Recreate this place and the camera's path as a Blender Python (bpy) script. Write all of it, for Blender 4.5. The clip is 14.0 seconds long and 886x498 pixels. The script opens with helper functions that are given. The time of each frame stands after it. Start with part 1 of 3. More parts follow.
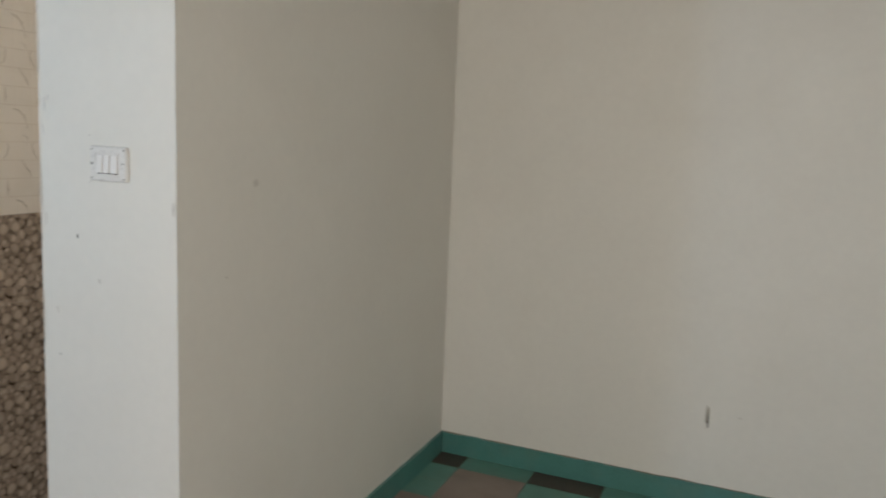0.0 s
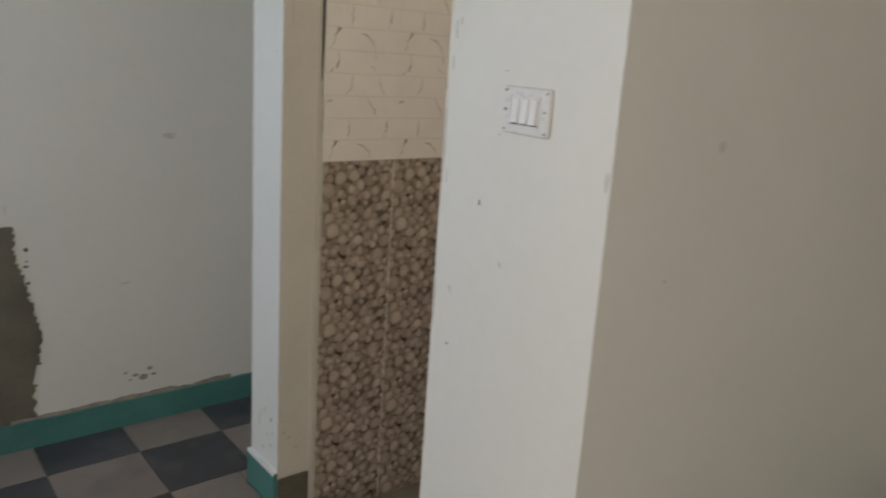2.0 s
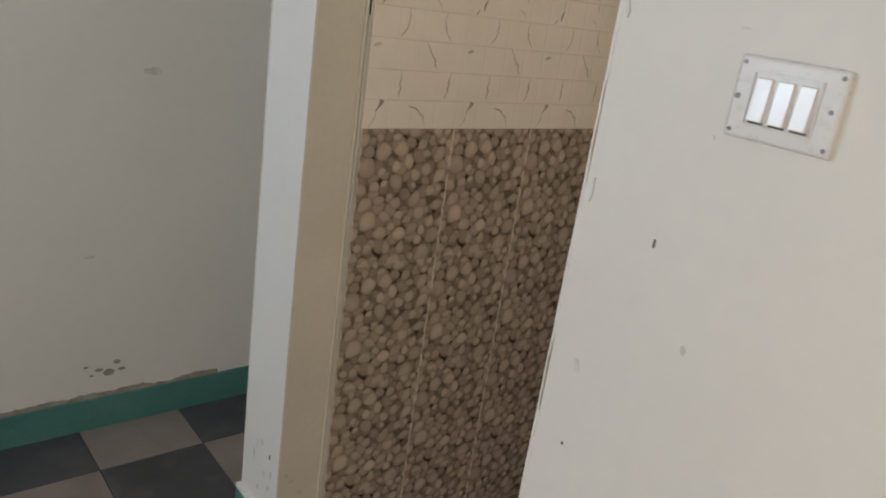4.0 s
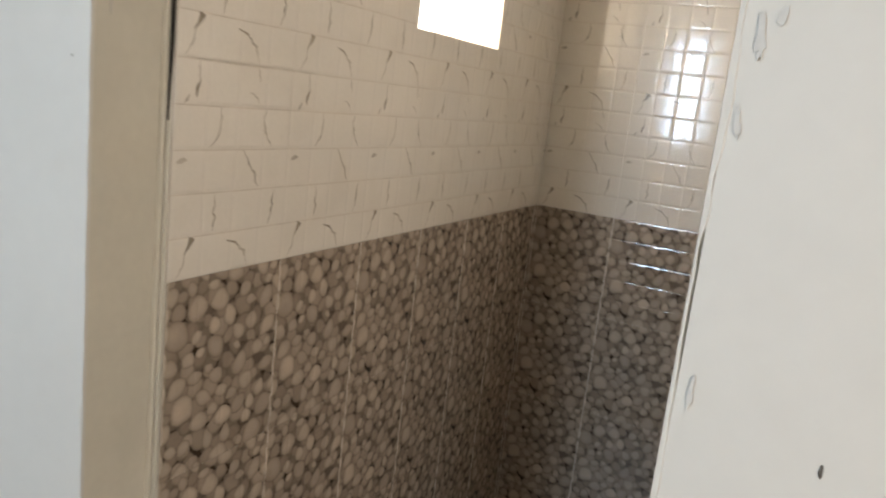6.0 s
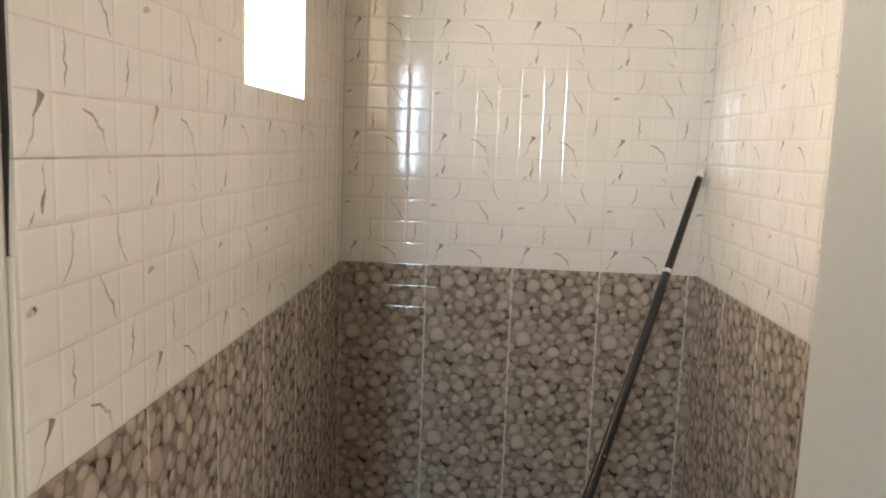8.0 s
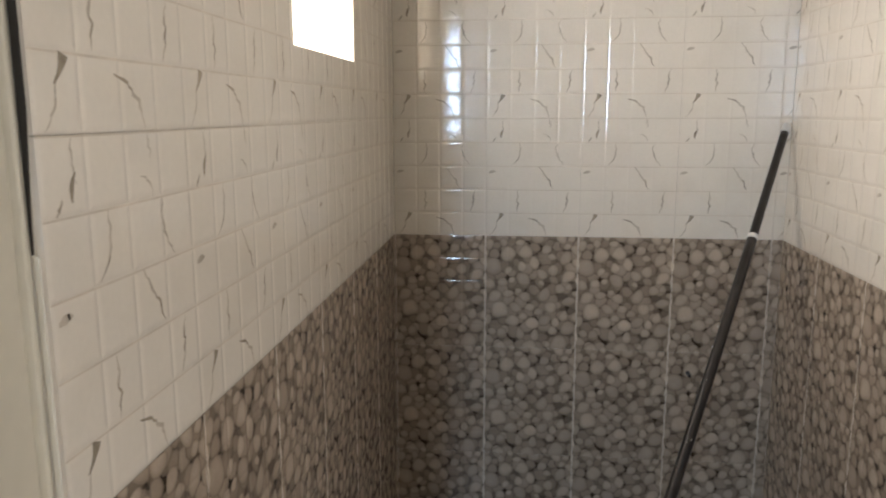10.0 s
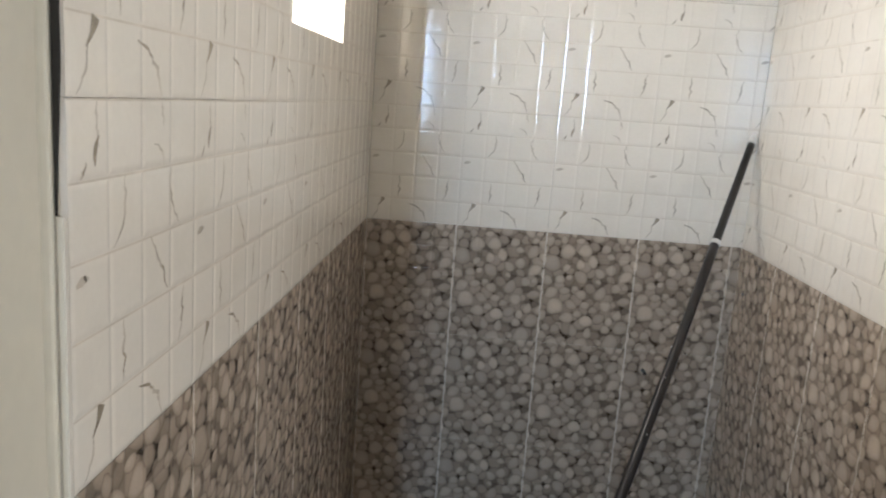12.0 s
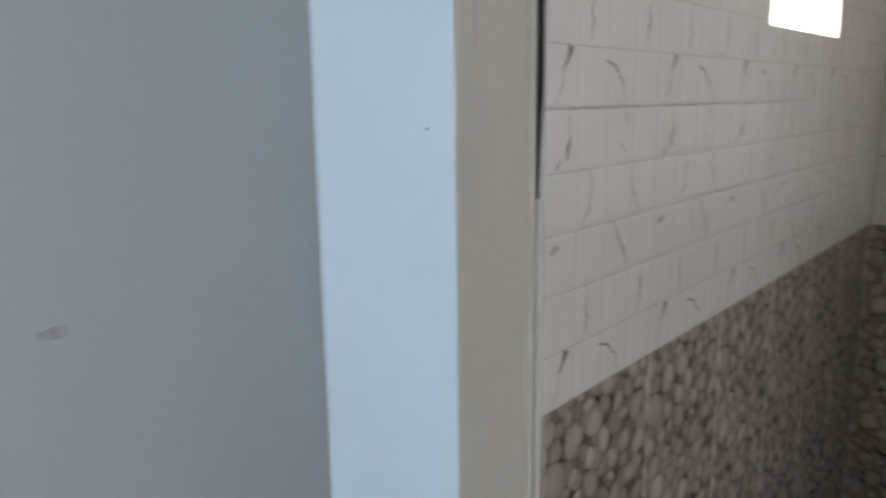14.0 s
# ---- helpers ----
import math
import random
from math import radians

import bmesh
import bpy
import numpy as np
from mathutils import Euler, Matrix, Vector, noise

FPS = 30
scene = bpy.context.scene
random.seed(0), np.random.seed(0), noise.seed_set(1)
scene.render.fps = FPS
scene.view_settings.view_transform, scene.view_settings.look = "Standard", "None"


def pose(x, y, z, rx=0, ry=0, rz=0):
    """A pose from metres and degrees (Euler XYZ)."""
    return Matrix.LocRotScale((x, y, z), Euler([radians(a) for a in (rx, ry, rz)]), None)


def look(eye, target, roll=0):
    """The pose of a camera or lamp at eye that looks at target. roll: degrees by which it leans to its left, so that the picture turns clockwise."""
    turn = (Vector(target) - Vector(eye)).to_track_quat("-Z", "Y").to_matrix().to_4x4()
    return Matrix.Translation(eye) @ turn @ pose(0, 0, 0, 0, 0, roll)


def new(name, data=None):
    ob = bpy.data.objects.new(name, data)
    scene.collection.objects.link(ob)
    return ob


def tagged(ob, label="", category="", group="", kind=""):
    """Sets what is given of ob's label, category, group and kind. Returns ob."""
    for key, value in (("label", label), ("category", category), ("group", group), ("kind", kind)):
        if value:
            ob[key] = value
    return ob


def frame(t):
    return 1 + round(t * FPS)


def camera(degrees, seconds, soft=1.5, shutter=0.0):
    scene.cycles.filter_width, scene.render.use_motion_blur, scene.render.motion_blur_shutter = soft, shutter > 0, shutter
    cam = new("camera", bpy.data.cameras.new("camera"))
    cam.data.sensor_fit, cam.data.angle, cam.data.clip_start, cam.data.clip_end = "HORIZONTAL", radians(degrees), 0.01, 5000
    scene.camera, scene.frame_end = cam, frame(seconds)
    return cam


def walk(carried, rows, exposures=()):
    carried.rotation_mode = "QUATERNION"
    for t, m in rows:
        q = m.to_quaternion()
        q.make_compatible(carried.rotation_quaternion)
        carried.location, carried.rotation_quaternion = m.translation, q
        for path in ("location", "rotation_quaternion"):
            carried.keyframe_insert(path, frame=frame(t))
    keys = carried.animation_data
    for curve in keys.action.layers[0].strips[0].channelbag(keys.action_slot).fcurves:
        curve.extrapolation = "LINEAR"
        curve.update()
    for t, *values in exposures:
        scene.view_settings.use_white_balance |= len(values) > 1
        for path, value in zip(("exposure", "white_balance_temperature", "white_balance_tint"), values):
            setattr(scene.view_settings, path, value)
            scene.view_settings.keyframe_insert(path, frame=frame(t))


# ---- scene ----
# ---------------------------------------------------------------- camera
cam = camera(60.6, 14.0, soft=1.9, shutter=0.4)
# seconds, eye, target, roll
PATH = [
    (0, (2.362, -1.525, 1.432), (1.752, 0.007, 1.191), 3),
    (0.5, (2.218, -1.415, 1.431), (1.446, 0.035, 1.152), 3.6),
    (1, (2.105, -1.281, 1.407), (1.184, 0.069, 1.081), 4),
    (1.5, (1.999, -1.133, 1.424), (0.907, 0.067, 1.049), 3.9),
    (2, (1.9, -1.095, 1.42), (0.577, -0.006, 0.976), 4),
    (2.2, (1.843, -1.072, 1.416), (0.569, -0.09, 0.98), 4.7),
    (4.3, (1.236, -0.864, 1.388), (0.073, 0.19, 0.827), 9),
    (4.5, (1.183, -0.861, 1.387), (0.047, 0.217, 0.815), 8.9),
    (5, (1.032, -0.882, 1.42), (0.054, 0.421, 1.072), 8.8),
    (5.5, (0.929, -0.873, 1.411), (0.04, 0.513, 1.157), 8.4),
    (6, (0.795, -0.763, 1.395), (0.082, 0.707, 1.067), 6.7),
    (6.5, (0.697, -0.702, 1.406), (0.107, 0.816, 1.048), 5),
    (7, (0.555, -0.692, 1.42), (0.197, 0.909, 1.134), 4.5),
    (7.2, (0.509, -0.697, 1.429), (0.291, 0.938, 1.199), 4),
    (9.3, (0.386, -0.522, 1.43), (0.337, 1.128, 1.206), 1.4),
    (9.5, (0.384, -0.517, 1.427), (0.29, 1.127, 1.17), 0.8),
    (10, (0.352, -0.518, 1.424), (0.177, 1.112, 1.127), -0.1),
    (10.5, (0.317, -0.545, 1.428), (0.102, 1.075, 1.104), -0.1),
    (11, (0.287, -0.584, 1.42), (0.046, 1.031, 1.087), 0.6),
    (11.5, (0.301, -0.592, 1.417), (0.061, 1.022, 1.077), 2.1),
    (12, (0.302, -0.543, 1.424), (0.235, 1.092, 1.105), 4.2),
    (12.5, (0.31, -0.566, 1.418), (0.278, 1.073, 1.121), 3.8),
    (13, (0.322, -0.614, 1.418), (-0.069, 0.977, 1.114), 0.6),
    (13.5, (0.382, -0.617, 1.417), (-0.38, 0.832, 1.1), -0.8),
    (14, (0.402, -0.63, 1.417), (-0.657, 0.616, 1.095), -0.8),
]
# seconds, stops, kelvin, tint
EXPOSURES = [(0, -0.05, 6650, 12), (0.5, -0.08, 6700, 12), (2, -0.22, 6850, 14), (4.5, -0.04, 7250, 16), (5.5, 0.18, 7200, 15), (6.5, 0.40, 7000, 15), (7.1, 0.68, 7000, 15), (9.5, 0.17, 6700, 14),
             (10.5, 0.46, 6550, 14), (11, 0.57, 6500, 14), (12, 0.60, 6050, 11), (13, 0.55, 5850, 12), (14, 0.02, 5550, 12)]
walk(cam, [(t, look(e, a, r)) for t, e, a, r in PATH], EXPOSURES)

# ---------------------------------------------------------------- world and light
world = bpy.data.worlds.new("sky")
scene.world = world
world.use_nodes = True
wn = world.node_tree.nodes
sky = wn.new("ShaderNodeTexSky")
sky.sky_type, sky.sun_disc = "NISHITA", False
sky.sun_elevation, sky.sun_rotation = radians(46), radians(40)
wn["Background"].inputs["Strength"].default_value = 0.15
world.node_tree.links.new(sky.outputs[0], wn["Background"].inputs["Color"])


def area(name, m, w, h, watts, colour):
    d = bpy.data.lights.new(name, "AREA")
    d.shape, d.size, d.size_y, d.energy, d.color = "RECTANGLE", w, h, watts, colour
    ob = new(name, d)
    ob.matrix_world = m
    return ob


sun = bpy.data.lights.new("sun", "SUN")
sun.energy, sun.angle, sun.color = 4.0, radians(0.5), (1.0, 0.92, 0.78)
sun_ob = new("sun", sun)
sun_ob.matrix_world = look((5, 6, 8), (0, 0, 0))
# daylight in the three openings: narrow window, wide opening behind the walker, bathroom window
area("window_daylight", look((-0.31, -2.63, 1.65), (-0.31, 0, 1.65)), 0.24, 0.78, 24, (0.52, 0.75, 1.0))
area("entrance_daylight", look((2.5, -2.63, 1.2), (2.5, 0, 1.2)), 1.2, 1.9, 44, (1.0, 0.95, 0.87))
area("bathroom_daylight", look((-0.185, 0.85, 1.75), (1.0, 0.85, 1.55)), 0.38, 0.40, 5.3, (1.0, 0.93, 0.82))


# ---------------------------------------------------------------- materials
def material(name, colour, rough=0.5, metal=0.0, vary=0.08, scale=4.0, bump=0.0, bump_scale=80.0, coat=0.0, spec=0.5,
             stain=None, stain_amount=0.0, stain_scale=1.5, per_object=0.0, per_island=0.0, print_shading=False):
    """Base colour varied at two scales, with optional stains, relief and variation from piece to piece."""
    m = bpy.data.materials.new(name)
    m.use_nodes = True
    nt, n = m.node_tree, m.node_tree.nodes
    b = n["Principled BSDF"]
    b.inputs["Metallic"].default_value = metal
    b.inputs["Coat Weight"].default_value = coat
    b.inputs["Coat Roughness"].default_value = 0.08
    b.inputs["Specular IOR Level"].default_value = spec
    geo = n.new("ShaderNodeNewGeometry")

    def tex(s, detail):
        t = n.new("ShaderNodeTexNoise")
        t.inputs["Scale"].default_value, t.inputs["Detail"].default_value = s, detail
        nt.links.new(geo.outputs["Position"], t.inputs["Vector"])
        return t

    def mix(kind, fac, a, c):
        x = n.new("ShaderNodeMix")
        x.data_type, x.blend_type = "RGBA", kind
        for sock, v in ((x.inputs[0], fac), (x.inputs[6], a), (x.inputs[7], c)):
            if hasattr(v, "is_linked"):
                nt.links.new(v, sock)
            else:
                sock.default_value = v
        return x.outputs[2]

    def span(v, a0, a1, b0, b1):
        r = n.new("ShaderNodeMapRange")
        nt.links.new(v, r.inputs[0])
        for k, q in zip((1, 2, 3, 4), (a0, a1, b0, b1)):
            r.inputs[k].default_value = q
        return r.outputs[0]

    col = n.new("ShaderNodeRGB").outputs[0]
    col.default_value = (*colour, 1)
    big, fine = tex(scale, 3), tex(scale * 22, 5)
    for t, k in ((big, 1.0), (fine, 0.6)):
        g = span(t.outputs[0], 0.3, 0.7, 1 - vary * k, 1 + vary * k)
        col = mix("MULTIPLY", 1.0, col, g)
    if per_object:
        oi = n.new("ShaderNodeObjectInfo")
        col = mix("MULTIPLY", 1.0, col, span(oi.outputs["Random"], 0, 1, 1 - per_object, 1 + per_object))
    if per_island:
        col = mix("MULTIPLY", 1.0, col, span(geo.outputs["Random Per Island"], 0, 1, 1 - per_island, 1 + per_island))
    if print_shading:
        # the print holds the pebbles' shading: brown at a pebble's rim to pale on its crown
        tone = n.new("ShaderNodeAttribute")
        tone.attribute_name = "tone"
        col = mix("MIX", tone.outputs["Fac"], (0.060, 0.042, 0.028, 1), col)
    if stain:
        s = tex(stain_scale, 8)
        col = mix("MIX", span(s.outputs[0], 0.52, 0.72, 0, stain_amount), col, (*stain, 1))
    nt.links.new(col, b.inputs["Base Color"])
    nt.links.new(span(fine.outputs[0], 0.3, 0.7, max(rough - 0.06, 0.02), rough + 0.06), b.inputs["Roughness"])
    if bump:
        h = tex(bump_scale, 4)
        bn = n.new("ShaderNodeBump")
        bn.inputs["Strength"].default_value, bn.inputs["Distance"].default_value = bump, 0.004
        nt.links.new(h.outputs[0], bn.inputs["Height"])
        nt.links.new(bn.outputs[0], b.inputs["Normal"])
    return m


PAINT = material("white_emulsion", (0.69, 0.67, 0.62), 0.55, vary=0.025, scale=1.6, bump=0.06, bump_scale=14, stain=(0.55, 0.52, 0.46), stain_amount=0.25)
CREAM = material("cream_emulsion", (0.66, 0.62, 0.525), 0.45, vary=0.04, scale=3, bump=0.15, bump_scale=30, stain=(0.5, 0.46, 0.38), stain_amount=0.25, stain_scale=4)
CEIL = material("ceiling_white", (0.75, 0.74, 0.70), 0.7, vary=0.04)
CEMENT = material("raw_cement", (0.13, 0.115, 0.085), 0.85, vary=0.2, scale=6, bump=0.5, bump_scale=120)
PLASTER = material("broken_plaster", (0.30, 0.265, 0.21), 0.85, vary=0.25, scale=20, bump=0.5, bump_scale=150)
TEAL = material("teal_oil_paint", (0.065, 0.195, 0.175), 0.35, vary=0.12, scale=5, bump=0.1, bump_scale=40, stain=(0.10, 0.20, 0.17), stain_amount=0.5, stain_scale=7)
GREY_TILE = material("dark_cement_tile", (0.060, 0.058, 0.062), 0.42, vary=0.22, scale=5, bump=0.05, stain=(0.16, 0.14, 0.13), stain_amount=0.6, stain_scale=6, per_object=0.12)
PINK_TILE = material("pinkish_cement_tile", (0.24, 0.19, 0.165), 0.5, vary=0.12, scale=5, bump=0.05, stain=(0.15, 0.12, 0.11), stain_amount=0.5, stain_scale=6, per_object=0.08)
TEAL_TILE = material("green_cement_tile", (0.10, 0.24, 0.20), 0.5, vary=0.15, scale=5, stain=(0.14, 0.16, 0.13), stain_amount=0.5, stain_scale=6)
BROWN_TILE = material("brown_cement_tile", (0.055, 0.042, 0.032), 0.5, vary=0.15, scale=5)
BEIGE = material("beige_floor_tile", (0.27, 0.23, 0.18), 0.35, vary=0.1, scale=6, stain=(0.25, 0.21, 0.16), stain_amount=0.5)
GROUT = material("white_grout", (0.72, 0.68, 0.60), 0.5, vary=0.12, scale=12)
GLAZE = material("cream_white_glaze", (0.85, 0.795, 0.715), 0.09, vary=0.03, scale=6, coat=0.3, stain=(0.75, 0.69, 0.60), stain_amount=0.4, stain_scale=9)
VEIN = material("brown_vein", (0.37, 0.315, 0.245), 0.2, vary=0.25, scale=40)
VEIN_PALE = material("pale_vein", (0.56, 0.50, 0.425), 0.2, vary=0.15, scale=40)
JOINT = material("printed_brick_joint", (0.72, 0.65, 0.56), 0.2, vary=0.1, scale=30)
PEBBLE = material("printed_pebbles", (0.55, 0.45, 0.36), 0.13, vary=0.10, scale=25, per_island=0.10, coat=0.3, print_shading=True)
SMEAR = material("smeared_grout", (0.60, 0.52, 0.43), 0.3, vary=0.25, scale=30)
PLATE = material("white_switch_plastic", (0.66, 0.645, 0.62), 0.3, vary=0.02)
ROCKER = material("white_rocker_plastic", (0.76, 0.74, 0.72), 0.22, vary=0.01)
STEEL = material("dull_screw_steel", (0.22, 0.20, 0.18), 0.45, 1.0)
BLACK = material("chipped_black_paint", (0.022, 0.018, 0.017), 0.35, vary=0.3, scale=30, bump=0.2)
CHIP = material("white_chips", (0.75, 0.73, 0.70), 0.6)
# dark colour of the dirt marks, and of the shade painted under the rockers
DIRT_AND_SHADE = material("dark_dirt_and_slot_shade", (0.10, 0.085, 0.07), 0.8, vary=0.3, scale=60)
SMUDGE = material("grey_smudge", (0.58, 0.555, 0.51), 0.7, vary=0.15, scale=60)
FAINT = material("faint_grey_scuff", (0.635, 0.62, 0.585), 0.7, vary=0.06, scale=60)
# near-black colour that stands for shade in the gap beside the tiles
GAP_SHADE = material("painted_gap_shade", (0.025, 0.022, 0.018), 0.9)
BRIGHT = bpy.data.materials.new("bright_daylight")
BRIGHT.use_nodes = True
BRIGHT.node_tree.nodes["Principled BSDF"].inputs["Emission Color"].default_value = (1.0, 0.96, 0.88, 1)
BRIGHT.node_tree.nodes["Principled BSDF"].inputs["Emission Strength"].default_value = 3.5
GROUND = material("outdoor_ground", (0.30, 0.26, 0.20), 0.9, vary=0.2, scale=2)


# ---------------------------------------------------------------- mesh helpers
def mesh_ob(name, bm, mats, parent=None, label=""):
    me = bpy.data.meshes.new(name)
    bm.to_mesh(me)
    bm.free()
    for m in mats if isinstance(mats, (list, tuple)) else [mats]:
        me.materials.append(m)
    ob = new(name, me)
    if parent is not None:
        ob.parent = parent
    if label:
        tagged(ob, label)
    return ob


def part(name, bm, mat, parent, label=""):
    return mesh_ob(name, bm, mat, parent, label)


def box_bm(lo, hi, bevel=0.0, seg=2, bm=None):
    bm = bm or bmesh.new()
    c = [(a + b) / 2 for a, b in zip(lo, hi)]
    s = [b - a for a, b in zip(lo, hi)]
    r = bmesh.ops.create_cube(bm, size=1.0, matrix=Matrix.Translation(c) @ Matrix.Diagonal((*s, 1)))
    if bevel:
        es = list({e for v in r["verts"] for e in v.link_edges})
        bmesh.ops.bevel(bm, geom=es, offset=bevel, segments=seg, affect="EDGES", profile=0.5)
    return bm


def wall(name, blocks, mat, label, parent=None):
    """A wall out of blocks that butt against one another round its openings."""
    bm = bmesh.new()
    for lo, hi in blocks:
        box_bm(lo, hi, bm=bm)
    ob = mesh_ob(name, bm, mat)
    return tagged(ob, label, "wall", kind="structure")


# ---------------------------------------------------------------- the plan
ROOM_W, ROOM_E, ROOM_S = -0.79, 4.2, -2.6
CEILING = 2.75
DOOR_Y = -0.136          # face of the wall with the switch
RECESS_X, RECESS_Y = 1.157, 1.60
BATH_W, BATH_L = 1.027, 1.522
BATH_FLOOR = -0.08
DADO = 1.092
TILE_W, TILE_H = 0.25, 0.315
PITCH = 0.296
WIN = (0.64, 1.06, 1.525, 1.95)   # bathroom window: y0, y1, z0, z1

ground = mesh_ob("ground", box_bm((-60, -60, -0.6), (60, 60, -0.35)), GROUND)
tagged(ground, "dry bare earth ground outside the building", "ground", kind="structure")
backdrop = mesh_ob("backdrop", box_bm((-4.1, -1.5, -0.35), (-4.0, 18.0, 12.0)), BRIGHT)
tagged(backdrop, "blown-out bright daylight outside the window", "backdrop", kind="structure")
slab = mesh_ob("floor", box_bm((ROOM_W - 0.2, ROOM_S - 0.2, -0.35), (ROOM_E + 0.2, DOOR_Y + 0.179, -0.012)), PLASTER)
box = bmesh.new()
box_bm((RECESS_X, DOOR_Y + 0.18, -0.35), (ROOM_E + 0.2, RECESS_Y + 0.2, -0.012), bm=box)
slab_recess = mesh_ob("floor_recess", box, PLASTER)
slab_hall = mesh_ob("floor_passage", box_bm((ROOM_W - 0.2, DOOR_Y + 0.18, -0.35), (-0.196, 0.6, -0.012)), PLASTER)
slab_bath = mesh_ob("floor_bathroom", box_bm((-0.195, DOOR_Y + 0.18, -0.35), (RECESS_X - 0.001, BATH_L + 0.15, BATH_FLOOR - 0.012)), GROUT)
tagged(slab, "checkered dark grey and pinkish cement tile floor", "floor", kind="structure")
tagged(slab_recess, "green, pink and brown cement tile floor of the recess", "floor", kind="structure")
tagged(slab_hall, "checkered dark grey and pinkish passage floor", "floor", kind="structure")
tagged(slab_bath, "beige tiled bathroom floor one step down", "floor", kind="structure")

T = 0.2
wall_west = wall("wall_west", [((ROOM_W - T, ROOM_S, -0.3), (ROOM_W, 0.5, CEILING))], PAINT, "grey-white painted wall with peeled bottom edge and a cement patch")
# out of view; added to shut the passage off from outdoor light
wall_passage = wall("wall_passage_end", [((ROOM_W - T, 0.5, -0.3), (-0.195, 0.65, CEILING))], PAINT, "added unseen wall closing the passage off from outdoors")
wall_east = wall("wall_east", [((ROOM_E, ROOM_S, -0.3), (ROOM_E + T, RECESS_Y, CEILING))], PAINT, "plain off-white painted wall")
wall_recess = wall("wall_recess_back", [((RECESS_X - 0.13, RECESS_Y, -0.3), (ROOM_E + T, RECESS_Y + T, CEILING))], PAINT, "off-white painted wall with a few scuff marks")
SLIT = (-0.43, -0.19, 1.26, 2.05)
ENTRY = (1.85, 3.15, 2.2)
wall_south = wall("wall_south", [
    ((ROOM_W - T, ROOM_S - T, -0.3), (SLIT[0], ROOM_S, CEILING)),
    ((SLIT[0], ROOM_S - T, -0.3), (SLIT[1], ROOM_S, SLIT[2])),
    ((SLIT[0], ROOM_S - T, SLIT[3]), (SLIT[1], ROOM_S, CEILING)),
    ((SLIT[1], ROOM_S - T, -0.3), (ENTRY[0], ROOM_S, CEILING)),
    ((ENTRY[0], ROOM_S - T, ENTRY[2]), (ENTRY[1], ROOM_S, CEILING)),
    ((ENTRY[1], ROOM_S - T, -0.3), (ROOM_E + T, ROOM_S, CEILING))], PAINT, "off-white painted wall with a narrow window and an entrance opening")
# wall with the switch: pillar face, and the wall between bathroom and recess
wall_switch = wall("wall_switch", [((0.719, DOOR_Y, -0.3), (RECESS_X, DOOR_Y + 0.179, CEILING))], PAINT, "white painted wall end beside the bathroom opening")
wall_bath_right = wall("wall_bathroom_right", [((BATH_W + 0.008, DOOR_Y + 0.179, -0.3), (RECESS_X, RECESS_Y, CEILING))], [PAINT], "tiled bathroom wall with pebble dado, painted outside")
wall_bath_back = wall("wall_bathroom_back", [((-0.195, BATH_L + 0.008, -0.3), (BATH_W + 0.008, BATH_L + 0.15, CEILING))], GROUT, "tiled bathroom back wall with glossy pebble dado")
wall_bath_left = wall("wall_bathroom_left", [
    ((-0.195, -0.004, -0.3), (-0.008, WIN[0], CEILING)),
    ((-0.195, WIN[0], -0.3), (-0.008, WIN[1], WIN[2])),
    ((-0.195, WIN[0], WIN[3]), (-0.008, WIN[1], CEILING)),
    ((-0.195, WIN[1], -0.3), (-0.008, BATH_L + 0.008, CEILING))], GROUT, "tiled bathroom wall with small window and pebble dado")
jamb = wall("wall_jamb", [((-0.195, -0.122, -0.3), (-0.018, -0.004, CEILING))], PAINT, "white painted wall end with cream inner side and chipped base")
lintel = wall("wall_lintel", [((-0.018, DOOR_Y + 0.03, 2.15), (0.719, DOOR_Y + 0.179, CEILING))], PAINT, "painted wall above the bathroom opening")
LEAN = 0.013             # the recess side of this wall leans back as it rises


def leaning(ob):
    for v in ob.data.vertices:
        if abs(v.co.x - RECESS_X) < 0.02:
            v.co.x -= LEAN * (v.co.z - 0.1)
    return ob


leaning(wall_switch)
leaning(wall_bath_right)
ceil = mesh_ob("ceiling", box_bm((ROOM_W - T, ROOM_S - T, CEILING), (ROOM_E + T, RECESS_Y + T, CEILING + 0.15)), CEIL)
tagged(ceil, "plain white plastered ceiling", "ceiling", kind="structure")


# ---------------------------------------------------------------- tiles
def strip(bm, pts, widths, z, mat):
    """A flat printed stroke along points, with a width at each."""
    side = []
    for i, (x, y) in enumerate(pts):
        a, b = pts[max(i - 1, 0)], pts[min(i + 1, len(pts) - 1)]
        d = Vector((b[0] - a[0], b[1] - a[1])).normalized()
        w = widths[i] / 2
        side.append((bm.verts.new((x - d.y * w, y + d.x * w, z)), bm.verts.new((x + d.y * w, y - d.x * w, z))))
    for (a, b), (c, d) in zip(side, side[1:]):
        f = bm.faces.new((b, d, c, a))
        f.material_index = mat


def bow(a, b, k, n=7):
    """Points from a to b, bowed sideways by k of its length."""
    out = []
    for i in range(n):
        t = i / (n - 1)
        o = 4 * t * (1 - t) * k
        out.append((a[0] + (b[0] - a[0]) * t - (b[1] - a[1]) * o, a[1] + (b[1] - a[1]) * t + (b[0] - a[0]) * o))
    return out


FACET_ENDS, FACET_SLOPES = (0.0026, 0.0042, 0.0054, 0.0066), (9.0, 7.4, 4.8, 2.0)


def emboss(d):
    """Height of a pressed brick at a distance d from its edge: facets that flatten towards its middle."""
    z, at = -0.0007, 0.0
    for end, slope in zip(FACET_ENDS, FACET_SLOPES):
        z += max(0.0, min(d, end) - at) * math.tan(radians(slope))
        at = end
    return z


